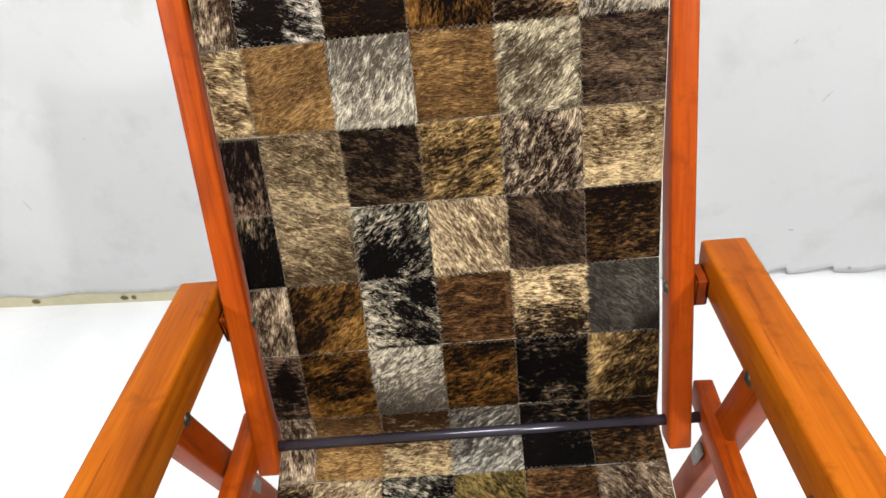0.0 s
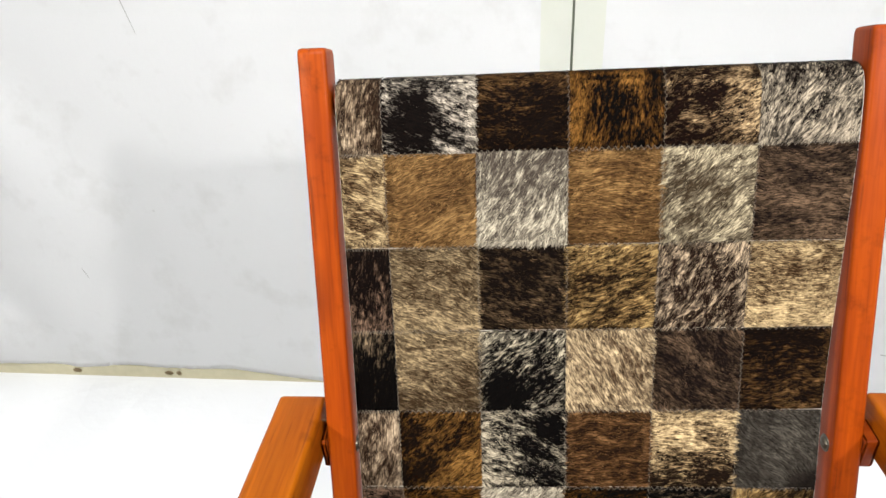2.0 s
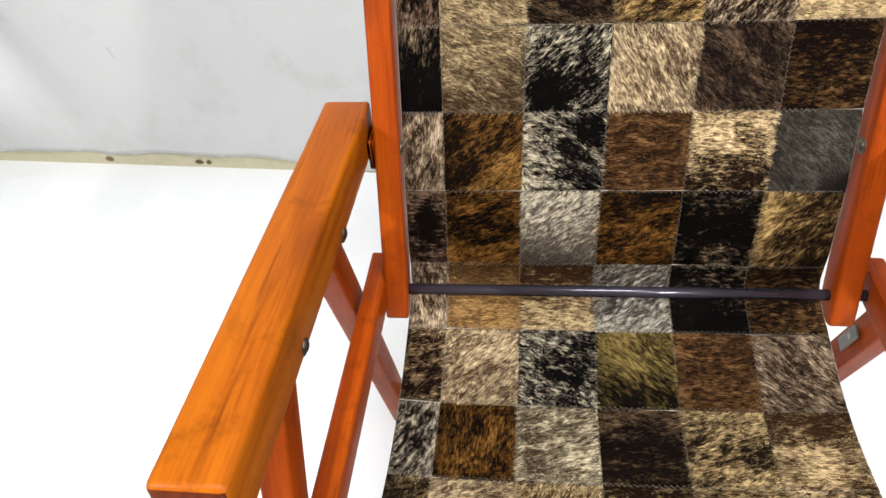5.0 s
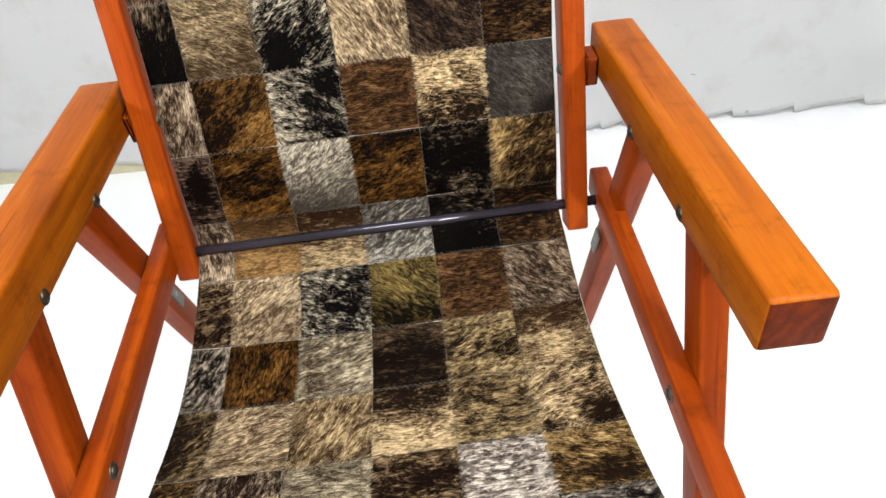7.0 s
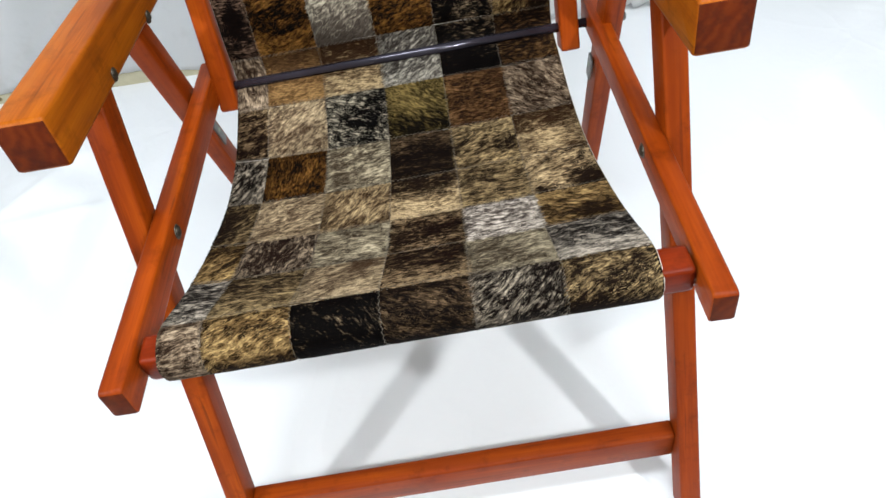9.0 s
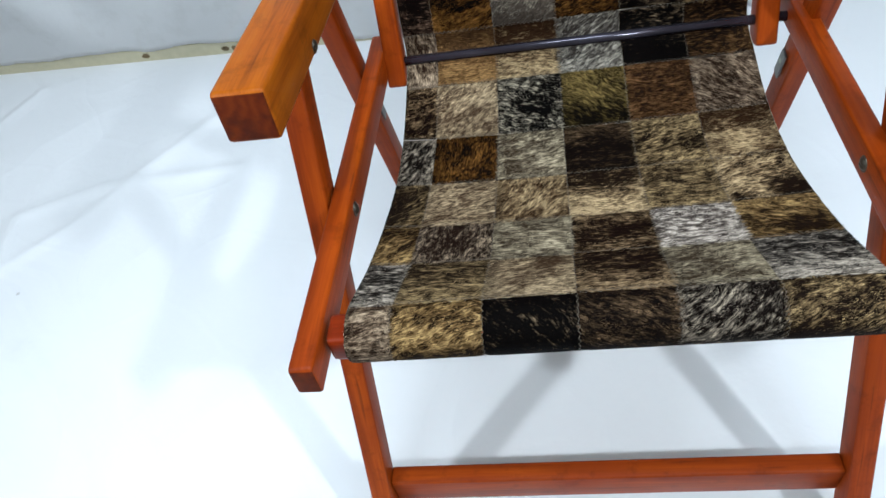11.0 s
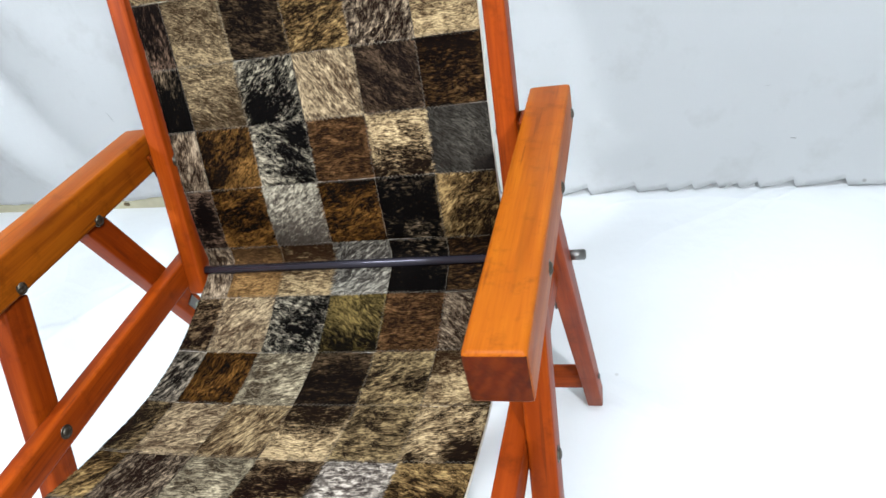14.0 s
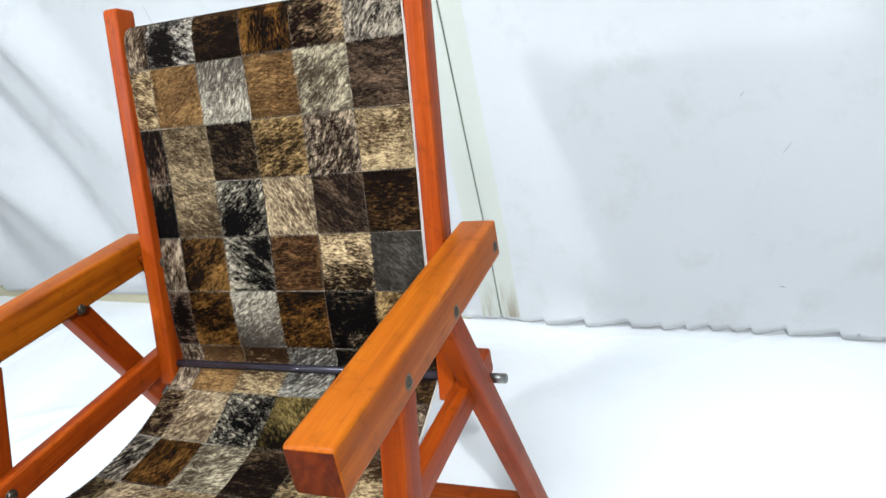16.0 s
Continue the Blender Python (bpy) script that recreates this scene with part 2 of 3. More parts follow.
COATS = {
    "G": fur_material("grey_brown_coat", (0.48, 0.39, 0.30), (0.14, 0.08, 0.05), 0.005, 60, 0.13, 0.06),
    "S": fur_material("silver_black_coat", (0.56, 0.52, 0.48), (0.030, 0.020, 0.018), 0.0, 60, 0.10),
    "D": fur_material("dark_brown_coat", (0.20, 0.12, 0.055), (0.035, 0.018, 0.012), -0.025, 44, 0.13, 0.12),
    "A": fur_material("dark_grey_brown_coat", (0.185, 0.125, 0.085), (0.055, 0.034, 0.030), -0.025, 40, 0.14),
    "B": fur_material("brown_black_coat", (0.27, 0.135, 0.035), (0.016, 0.010, 0.007), -0.01, 30, 0.14, 0.12),
    "K": fur_material("dark_cream_fleck_coat", (0.50, 0.38, 0.24), (0.045, 0.018, 0.011), -0.035, 50, 0.11, 0.1),
    "P": fur_material("black_grey_speckle_coat", (0.46, 0.41, 0.35), (0.030, 0.017, 0.014), -0.005, 70, 0.10),
    "T": fur_material("tan_cream_coat", (0.57, 0.45, 0.275), (0.20, 0.105, 0.05), 0.02, 44, 0.13, 0.06),
    "C": fur_material("caramel_coat", (0.36, 0.225, 0.095), (0.34, 0.19, 0.08), 0.02, 34, 0.17, 0.06),
    "L": fur_material("pale_grey_coat", (0.62, 0.59, 0.51), (0.45, 0.40, 0.34), 0.02, 90, 0.13),
    "Z": fur_material("mid_grey_coat", (0.46, 0.45, 0.42), (0.20, 0.18, 0.165), -0.005, 90, 0.12),
    "Y": fur_material("grey_cream_coat", (0.58, 0.525, 0.40), (0.28, 0.21, 0.13), 0.015, 40, 0.13),
    "N": fur_material("near_black_coat", (0.24, 0.16, 0.12), (0.030, 0.016, 0.013), -0.045, 60, 0.11),
    "I": fur_material("black_brown_coat", (0.22, 0.15, 0.09), (0.034, 0.020, 0.015), -0.035, 50, 0.14),
    "Q": fur_material("black_coat", (0.30, 0.23, 0.16), (0.012, 0.008, 0.007), -0.075, 34, 0.10),
    "F": fur_material("fawn_coat", (0.46, 0.365, 0.230), (0.26, 0.17, 0.09), 0.012, 40, 0.14),
    "M": fur_material("mottled_brown_coat", (0.52, 0.375, 0.175), (0.075, 0.042, 0.022), 0.0, 48, 0.12, 0.12),
    "V": fur_material("brown_cream_speckle_coat", (0.52, 0.42, 0.32), (0.085, 0.042, 0.028), -0.005, 75, 0.10),
    "W": fur_material("black_white_marbled_coat", (0.54, 0.50, 0.42), (0.014, 0.011, 0.011), -0.016, 50, 0.085),
    "E": fur_material("cream_coat", (0.64, 0.52, 0.355), (0.36, 0.22, 0.12), 0.025, 44, 0.13),
    "R": fur_material("rust_brown_coat", (0.30, 0.165, 0.05), (0.040, 0.020, 0.010), -0.01, 34, 0.14, 0.12),
    "U": fur_material("plain_brown_coat", (0.225, 0.125, 0.058), (0.10, 0.05, 0.025), -0.005, 60, 0.14, 0.1),
    "H": fur_material("slate_grey_coat", (0.115, 0.110, 0.100), (0.12, 0.105, 0.095), 0.015, 40, 0.18),
    "O": fur_material("olive_brown_coat", (0.26, 0.195, 0.070), (0.030, 0.020, 0.010), 0.0, 30, 0.14),
    "J": fur_material("cream_dark_patch_coat", (0.68, 0.54, 0.34), (0.070, 0.040, 0.024), 0.02, 40, 0.11, 0.1),
    "1": fur_material("white_grey_speckle_coat", (0.80, 0.75, 0.72), (0.40, 0.34, 0.31), 0.02, 110, 0.11),
    "X": fur_material("grey_tan_dark_fleck_coat", (0.54, 0.42, 0.235), (0.070, 0.042, 0.028), 0.0, 54, 0.12, 0.06),
}


# ---- building helpers ----
def mesh_object(name, bm, mats, parent=None, label="", m=None):
    data = bpy.data.meshes.new(name)
    bm.to_mesh(data)
    bm.free()
    for mat in mats if isinstance(mats, (list, tuple)) else [mats]:
        data.materials.append(mat)
    ob = new(name, data)
    if parent:
        ob.parent = parent
    if m is not None:
        ob.matrix_basis = m
    if label:
        ob["label"] = label
    return ob


def part(name, bm, mats, parent, label="", m=None):
    return mesh_object(name, bm, mats, parent, label, m)


def bar(sx, sy, length, bevel=0.004, ends=None, segments=2):
    """A bevelled timber from z=0 to z=length; ends: how far the end corners are rounded besides."""
    bm = bmesh.new()
    bmesh.ops.create_cube(bm, size=1.0)
    for v in bm.verts:
        v.co = Vector((v.co.x * sx, v.co.y * sy, (v.co.z + 0.5) * length))
    bmesh.ops.subdivide_edges(bm, edges=[e for e in bm.edges if abs(e.verts[0].co.z - e.verts[1].co.z) > 1e-6], cuts=6)
    if ends:
        sel = [e for e in bm.edges if abs(e.verts[0].co.z - e.verts[1].co.z) < 1e-6 and abs(e.verts[0].co.y - e.verts[1].co.y) < 1e-6
               and (e.verts[0].co.z < 1e-6 or e.verts[0].co.z > length - 1e-6)]
        bmesh.ops.bevel(bm, geom=sel, offset=ends, segments=4, profile=0.5, affect="EDGES")
    sharp = [e for e in bm.edges if e.is_manifold and e.calc_face_angle(0) > 0.6]
    bmesh.ops.bevel(bm, geom=sharp, offset=bevel, segments=segments, profile=0.6, affect="EDGES")
    for f in bm.faces:
        f.smooth = True
        if abs(f.normal.z) > 0.9:
            f.material_index = 1
    return bm


def along(p, q, roll_axis=Vector((1, 0, 0))):
    """The pose whose z runs from p to q, with x held near the world's x."""
    p, q = Vector(p), Vector(q)
    z = (q - p).normalized()
    y = z.cross(roll_axis).normalized()
    x = y.cross(z)
    m = Matrix((x, y, z)).transposed().to_4x4()
    m.translation = p
    return m


def timber(name, parent, p, q, sx, sy, bevel=0.004, ends=None, axis=Vector((1, 0, 0)), wood=None):
    bm = bar(sx, sy, (Vector(q) - Vector(p)).length, bevel, ends)
    ob = part(name, bm, [wood or WOOD, END], parent, "", along(p, q, axis))
    return ob


def cylinder(radius, length, segments=20, bevel=0.0):
    bm = bmesh.new()
    bmesh.ops.create_cone(bm, cap_ends=True, segments=segments, radius1=radius, radius2=radius, depth=length)
    bmesh.ops.translate(bm, verts=bm.verts, vec=(0, 0, length / 2))
    if bevel:
        rim = [e for e in bm.edges if e.calc_face_angle(0) > 1.0]
        bmesh.ops.bevel(bm, geom=rim, offset=bevel, segments=3, affect="EDGES")
    for f in bm.faces:
        f.smooth = len(f.verts) == 4
    return bm


def dome_bolt(parent, place, side):
    """A small slotted, round-headed bolt on its washer that faces +x (side 1) or -x (side -1)."""
    bm = bmesh.new()
    bmesh.ops.create_uvsphere(bm, u_segments=20, v_segments=12, radius=0.0062)
    for v in bm.verts:
        v.co.z = max(v.co.z, 0.0) * 0.5 + 0.0006
        if abs(v.co.x) < 0.0009 and v.co.z > 0.0015:
            v.co.z -= 0.0014
    for f in bm.faces:
        f.smooth = True
    head = part("bolt", bm, BRASS, parent, "tarnished slotted bolt head", pose(*place, 0, 90 * side, 0))
    bm = bmesh.new()
    bmesh.ops.create_cone(bm, cap_ends=True, segments=20, radius1=0.0088, radius2=0.0080, depth=0.0018)
    tmp = bpy.data.meshes.new("washer")
    bm.to_mesh(tmp)
    bm.free()
    bm = bmesh.new()
    bm.from_mesh(head.data)
    bm.from_mesh(tmp)
    bm.to_mesh(head.data)
    bm.free()
    bpy.data.meshes.remove(tmp)
    return head


# ---- the chair ----
def folding_chair():
    chair = tagged(new("folding_armchair"), "orange-stained wooden folding armchair with patchwork cowhide sling, on white sheet", "chair")
    # per side: arm x front and rear, arm front y, rail front x and y, rail rear x, stile x, front leg x, rear leg x at foot and top, and which way is outwards
    sides = [(-0.263, -0.2555, -0.336, -0.2415, -0.483, -0.2345, -0.2135, -0.266, -0.266, -0.264, -1),
             (0.303, 0.308, -0.340, 0.2745, -0.487, 0.2955, 0.2575, 0.3065, 0.313, 0.303, 1)]
    lean = 0.345  # back: metres to the rear for each metre up
    for af, ar, fy, rf, ry, rr, sx, lx, kf, kt, out in sides:
        arm = timber("armrest", chair, (ar, 0.105, 0.6115), (af, fy, 0.648), 0.0465, 0.049, 0.004, 0.005, wood=GOLDEN)
        inv = arm.matrix_basis.inverted()
        for y, z in ((-0.058, 0.604), (-0.194, 0.619)):
            ax = ar + (af - ar) * (0.105 - y) / (0.105 - fy)
            dome_bolt(arm, (0, 0, 0), 1).matrix_basis = inv @ pose(ax - out * 0.0223, y, z, 0, -90 * out, 0)
            dome_bolt(arm, (0, 0, 0), 1).matrix_basis = inv @ pose(ax + out * 0.0223, y - 0.012, z + 0.010, 0, 90 * out, 0)
        dome_bolt(arm, (0, 0, 0), 1).matrix_basis = inv @ pose(ar + out * 0.0223, 0.088, 0.606, 0, 90 * out, 0)
        # back stile, its front face on y = -0.003 + lean * (z - 0.4185)
        off = 0.019
        timber("back_stile", chair, (sx, -0.003 + off - 0.001, 0.4155), (sx, -0.003 + off + lean * 0.535, 0.9535), 0.025, 0.036, 0.0035, 0.006)
        zp = 0.598
        yp = -0.003 + off + lean * (zp - 0.4185)
        a, b = sorted((sx + out * 0.0125, ar - out * 0.0225))
        timber("pivot_block", chair, (a, yp, zp), (b, yp, zp), 0.030, 0.034, 0.003, None, Vector((0, 1, 0)))
        dome_bolt(chair, (sx - out * 0.0125, yp, zp), -out)
        # seat rail
        timber("seat_rail", chair, (rr, 0.062, 0.4475), (rf, ry, 0.4785), 0.022, 0.036, 0.003, 0.005)
        bx = rr + (rf - rr) * (0.062 + 0.268) / (0.062 - ry)
        dome_bolt(chair, (bx - out * 0.011, -0.268, 0.466), -out)
        # legs
        timber("front_leg", chair, (lx, -0.467, 0.004), (lx, -0.198, 0.606), 0.026, 0.036, 0.003)
        dome_bolt(chair, (lx + out * 0.013, -0.268, 0.455), out)
        bk = timber("rear_leg", chair, (kf, 0.152, 0.005), (kt, -0.056, 0.606), 0.026, 0.036, 0.003)
        inv = bk.matrix_basis.inverted()
        for dy in (-0.006, 0.006):
            bm = cylinder(0.0042, 0.003, 12, 0.001)
            part("screw", bm, STEEL, bk, "steel screw head").matrix_basis = inv @ pose(kf + out * 0.012, 0.117 + dy, 0.102 - dy, 0, 90 * out, 0)
        # steel catch plate on the inside of the rear leg
        bm = bmesh.new()
        bmesh.ops.create_cube(bm, size=1.0)
        bmesh.ops.scale(bm, vec=(0.003, 0.016, 0.046), verts=bm.verts)
        bmesh.ops.bevel(bm, geom=bm.edges[:], offset=0.001, segments=1, affect="EDGES")
        plate = part("catch_plate", bm, STEEL, bk, "drilled steel catch plate")
        plate.matrix_basis = inv @ pose(kt - out * 0.0135, 0.0265, 0.372, 19, 0, 0)
        part("hole", cylinder(0.0035, 0.001, 12), CRACK, plate).matrix_basis = pose(-out * 0.0012, 0, 0.006, 0, -90 * out, 0)
    xl, xr = sides[0][7] + 0.013, sides[1][7] - 0.013
    Y = Vector((0, 1, 0))
    timber("front_stretcher", chair, (xl, -0.412, 0.094), (xr, -0.412, 0.094), 0.024, 0.052, 0.003, None, Y)
    timber("rear_stretcher", chair, (xl, 0.117, 0.102), (xr + 0.006, 0.117, 0.102), 0.022, 0.036, 0.003, None, Y)
    timber("front_crossbar", chair, (-0.226, -0.436, 0.4755), (0.2635, -0.436, 0.4755), 0.031, 0.031, 0.005, None, Y, SHADED_RED)
    timber("top_crossbar", chair, (-0.201, 0.1895, 0.909), (0.245, 0.1895, 0.909), 0.026, 0.026, 0.009, None, Y)
    # steel rod that holds the sling back, with a knurled end
    rod = part("rod", cylinder(0.0062, 0.556, 20, 0.001), IRON, chair, "dark grey steel rod", along((-0.246, 0.0245, 0.4445), (0.31, 0.0245, 0.4445), Y))
    bm = cylinder(0.0066, 0.026, 24, 0.0015)
    for v in bm.verts:
        if 0.003 < v.co.z < 0.024:
            v.co.x *= 1.04
    knurl = part("knurled_end", bm, STEEL, rod, "bright knurled steel end")
    knurl.matrix_basis = pose(0, 0, 0.556)
    return chair


# the sling's path from behind the top bar, down the back, round the rod and over the front bar
SLING = [(0.206, 0.880), (0.2055, 0.914), (0.190, 0.9255), (0.1735, 0.916), (0.157, 0.871), (0.133, 0.790), (0.111, 0.712), (0.0865, 0.634),
         (0.060, 0.557), (0.043, 0.492), (0.0335, 0.446), (-0.017, 0.4265), (-0.097, 0.4085), (-0.181, 0.410), (-0.268, 0.431), (-0.342, 0.457), (-0.414, 0.491),
         (-0.436, 0.4945), (-0.4535, 0.485), (-0.455, 0.470), (-0.449, 0.459), (-0.432, 0.4555)]


def smooth_path(points, steps=16):
    out, n = [], len(points)
    for i in range(n - 1):
        p0, p1, p2, p3 = (Vector(points[min(max(k, 0), n - 1)]) for k in (i - 1, i, i + 1, i + 2))
        for s in range(steps):
            t = s / steps
            out.append(0.5 * ((2 * p1) + (p2 - p0) * t + (2 * p0 - 5 * p1 + 4 * p2 - p3) * t * t + (3 * p1 - p0 - 3 * p2 + p3) * t**3))
    out.append(Vector(points[-1]))
    return out


CURVE = smooth_path(SLING)
LENGTHS = [0.0]
for a_, b_ in zip(CURVE, CURVE[1:]):
    LENGTHS.append(LENGTHS[-1] + (b_ - a_).length)
LENGTHS = np.array(LENGTHS)
CURVE_A = np.array([tuple(p) for p in CURVE])


def along_sling(s):
    """The place and the way in y and z, s metres along the sling."""
    y, z = np.interp(s, LENGTHS, CURVE_A[:, 0]), np.interp(s, LENGTHS, CURVE_A[:, 1])
    d = 0.004
    ty = np.interp(s + d, LENGTHS, CURVE_A[:, 0]) - np.interp(s - d, LENGTHS, CURVE_A[:, 0])
    tz = np.interp(s + d, LENGTHS, CURVE_A[:, 1]) - np.interp(s - d, LENGTHS, CURVE_A[:, 1])
    n = math.hypot(ty, tz) or 1.0
    return y, z, ty / n, tz / n


def station(y, z):
    """How far along the sling the place nearest to (y, z) lies."""
    return float(LENGTHS[np.argmin((CURVE_A[:, 0] - y) ** 2 + (CURVE_A[:, 1] - z) ** 2)])


# seams along the sling, and across it (x at the top, at the rod and at the front)
ROWS_AT = [station(*p) for p in ((0.206, 0.886), (0.157, 0.871), (0.133, 0.790), (0.111, 0.712), (0.0865, 0.634), (0.060, 0.557), (0.0407, 0.472), (-0.017, 0.4265),
                                 (-0.097, 0.4085), (-0.181, 0.410), (-0.268, 0.431), (-0.344, 0.458), (-0.4185, 0.4927), (-0.449, 0.459))]
TOP_X = (-0.196, -0.157, -0.076, 0.003, 0.083, 0.161, 0.242)
MID_X = (-0.199, -0.157, -0.079, 0.001, 0.081, 0.160, 0.238)
BACK_X = (-0.198, -0.157, -0.078, 0.002, 0.082, 0.161, 0.2365)
LOW_X = (-0.210, -0.170, -0.090, -0.0105, 0.071, 0.1515, 0.234)
S_TOP, S_BACK, S_MID, S_LOW = ROWS_AT[1], ROWS_AT[4], ROWS_AT[7], ROWS_AT[-1]


def seam_x(c, s):
    k = int(min(max(math.floor(c), 0), 5))
    f = c - k
    return float(np.interp(s, (S_TOP, S_BACK, S_MID, S_LOW), [(1 - f) * row[k] + f * row[k + 1] for row in (TOP_X, BACK_X, MID_X, LOW_X)]))


def sling_point(c, s, lift=0.0):
    y, z, ty, tz = along_sling(s)
    u = c / 6.0 * 2 - 1
    seat = min(max((s - S_MID) / 0.08, 0.0), 1.0) * min(max((S_LOW - 0.06 - s) / 0.1, 0.0), 1.0)
    z -= 0.007 * seat * (1 - u * u)
    return Vector((seam_x(c, s), y + tz * lift, z - ty * lift))


# coat of each patch, row by row from the top, and the lie of its hair in steps of 20 degrees (0 across, 90 down)
COAT_ROWS = ["GSDBKP", "TCLCYA", "NFIMVT", "QFWEAD", "GRWUJH", "NBLBQM", "GCTZQD", "KEWOUG", "PBYIXT", "XETJXJ", "MVYK1M", "SXEKYS", "GMQIPX"]
LIE_ROWS = ["510586", "186070", "511860", "517320", "571002", "087807", "400700", "871202", "658080", "786008", "750001", "008080", "082178"]
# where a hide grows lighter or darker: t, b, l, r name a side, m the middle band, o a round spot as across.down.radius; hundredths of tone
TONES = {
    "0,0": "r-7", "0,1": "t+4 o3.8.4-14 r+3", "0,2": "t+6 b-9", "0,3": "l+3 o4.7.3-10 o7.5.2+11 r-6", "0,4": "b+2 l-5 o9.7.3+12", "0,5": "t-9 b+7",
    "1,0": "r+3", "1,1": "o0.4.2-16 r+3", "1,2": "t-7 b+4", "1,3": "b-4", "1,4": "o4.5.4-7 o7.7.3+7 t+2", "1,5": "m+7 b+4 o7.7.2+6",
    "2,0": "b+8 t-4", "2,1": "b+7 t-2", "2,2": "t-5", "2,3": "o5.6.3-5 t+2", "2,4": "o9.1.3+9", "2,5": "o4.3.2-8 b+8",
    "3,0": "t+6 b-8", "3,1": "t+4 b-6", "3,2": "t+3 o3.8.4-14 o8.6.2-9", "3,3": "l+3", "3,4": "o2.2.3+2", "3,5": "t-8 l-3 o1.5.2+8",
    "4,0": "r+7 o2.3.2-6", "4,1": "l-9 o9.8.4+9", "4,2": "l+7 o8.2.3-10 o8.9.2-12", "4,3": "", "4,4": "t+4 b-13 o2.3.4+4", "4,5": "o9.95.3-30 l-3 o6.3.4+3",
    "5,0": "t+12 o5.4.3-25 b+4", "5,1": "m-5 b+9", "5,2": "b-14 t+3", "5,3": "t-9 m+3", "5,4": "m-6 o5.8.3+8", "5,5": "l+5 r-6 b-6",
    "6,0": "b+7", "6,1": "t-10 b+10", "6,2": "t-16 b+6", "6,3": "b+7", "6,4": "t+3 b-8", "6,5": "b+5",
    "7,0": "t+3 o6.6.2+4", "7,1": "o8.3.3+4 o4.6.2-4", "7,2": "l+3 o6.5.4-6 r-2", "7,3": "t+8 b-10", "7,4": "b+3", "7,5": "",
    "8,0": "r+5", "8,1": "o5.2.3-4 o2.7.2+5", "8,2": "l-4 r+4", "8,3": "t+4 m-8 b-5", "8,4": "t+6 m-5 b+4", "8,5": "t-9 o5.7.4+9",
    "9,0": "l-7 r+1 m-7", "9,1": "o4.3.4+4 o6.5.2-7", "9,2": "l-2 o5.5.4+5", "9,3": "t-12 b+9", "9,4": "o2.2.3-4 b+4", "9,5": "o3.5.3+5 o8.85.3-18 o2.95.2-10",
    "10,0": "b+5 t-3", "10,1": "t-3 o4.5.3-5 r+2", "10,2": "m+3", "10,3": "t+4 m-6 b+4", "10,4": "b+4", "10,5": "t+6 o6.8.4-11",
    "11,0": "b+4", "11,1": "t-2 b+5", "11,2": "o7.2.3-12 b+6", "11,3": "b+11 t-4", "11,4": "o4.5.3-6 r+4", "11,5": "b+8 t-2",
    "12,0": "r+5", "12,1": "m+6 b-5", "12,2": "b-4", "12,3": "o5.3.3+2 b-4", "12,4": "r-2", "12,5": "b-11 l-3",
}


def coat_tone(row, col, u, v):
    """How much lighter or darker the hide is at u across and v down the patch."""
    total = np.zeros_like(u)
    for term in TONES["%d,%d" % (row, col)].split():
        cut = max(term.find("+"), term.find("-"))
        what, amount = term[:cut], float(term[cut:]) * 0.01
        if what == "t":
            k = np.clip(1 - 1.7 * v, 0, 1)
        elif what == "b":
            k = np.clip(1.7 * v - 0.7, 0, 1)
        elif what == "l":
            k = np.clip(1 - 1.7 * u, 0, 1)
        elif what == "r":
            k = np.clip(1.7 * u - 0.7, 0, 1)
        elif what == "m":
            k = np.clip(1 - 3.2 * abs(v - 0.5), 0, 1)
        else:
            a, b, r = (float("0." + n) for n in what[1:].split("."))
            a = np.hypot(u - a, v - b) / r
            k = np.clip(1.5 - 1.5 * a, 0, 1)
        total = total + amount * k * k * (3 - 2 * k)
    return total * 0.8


def patch(chair, row, col):
    s0, s1 = ROWS_AT[row], ROWS_AT[row + 1]
    lie = math.radians(20 * int(LIE_ROWS[row][col]))
    ca, sa = math.cos(lie), math.sin(lie)
    bm = bmesh.new()
    uv = bm.loops.layers.uv.new("UVMap")
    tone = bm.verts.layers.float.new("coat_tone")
    ts = [0.0, 0.03, 0.15, 0.3, 0.45, 0.6, 0.75, 0.88, 0.97, 1.0]
    us = ts if row not in (0, 6, 12) else [0.0, 0.03] + [k / 14 for k in range(1, 14)] + [0.97, 1.0]
    rnd = random.Random(row * 7 + col)
    wob = [rnd.uniform(-0.0008, 0.0008) for _ in range(4)]
    grid, flat = [], {}
    for i, a in enumerate(us):
        line = []
        for j, b in enumerate(ts):
            edge = min(a, 1 - a, b, 1 - b)
            lift = 0.0012 if edge == 0 else (0.0022 if edge < 0.05 else 0.0028)
            s = s0 + (s1 - s0) * a + (wob[0] * (1 - b) + wob[1] * b) * (1 if 0 < row < 12 else 0)
            c = col + b
            v = bm.verts.new(sling_point(c, s, lift))
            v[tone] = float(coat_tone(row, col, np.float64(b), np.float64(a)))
            flat[v] = (ca * seam_x(c, s) + sa * s, -sa * seam_x(c, s) + ca * s)
            line.append(v)
        grid.append(line)
    for i in range(len(us) - 1):
        for j in range(len(ts) - 1):
            f = bm.faces.new((grid[i][j], grid[i + 1][j], grid[i + 1][j + 1], grid[i][j + 1]))
            f.smooth = True
            for loop in f.loops:
                loop[uv].uv = flat[loop.vert]
    return part("patch", bm, COATS[COAT_ROWS[row][col]], chair)


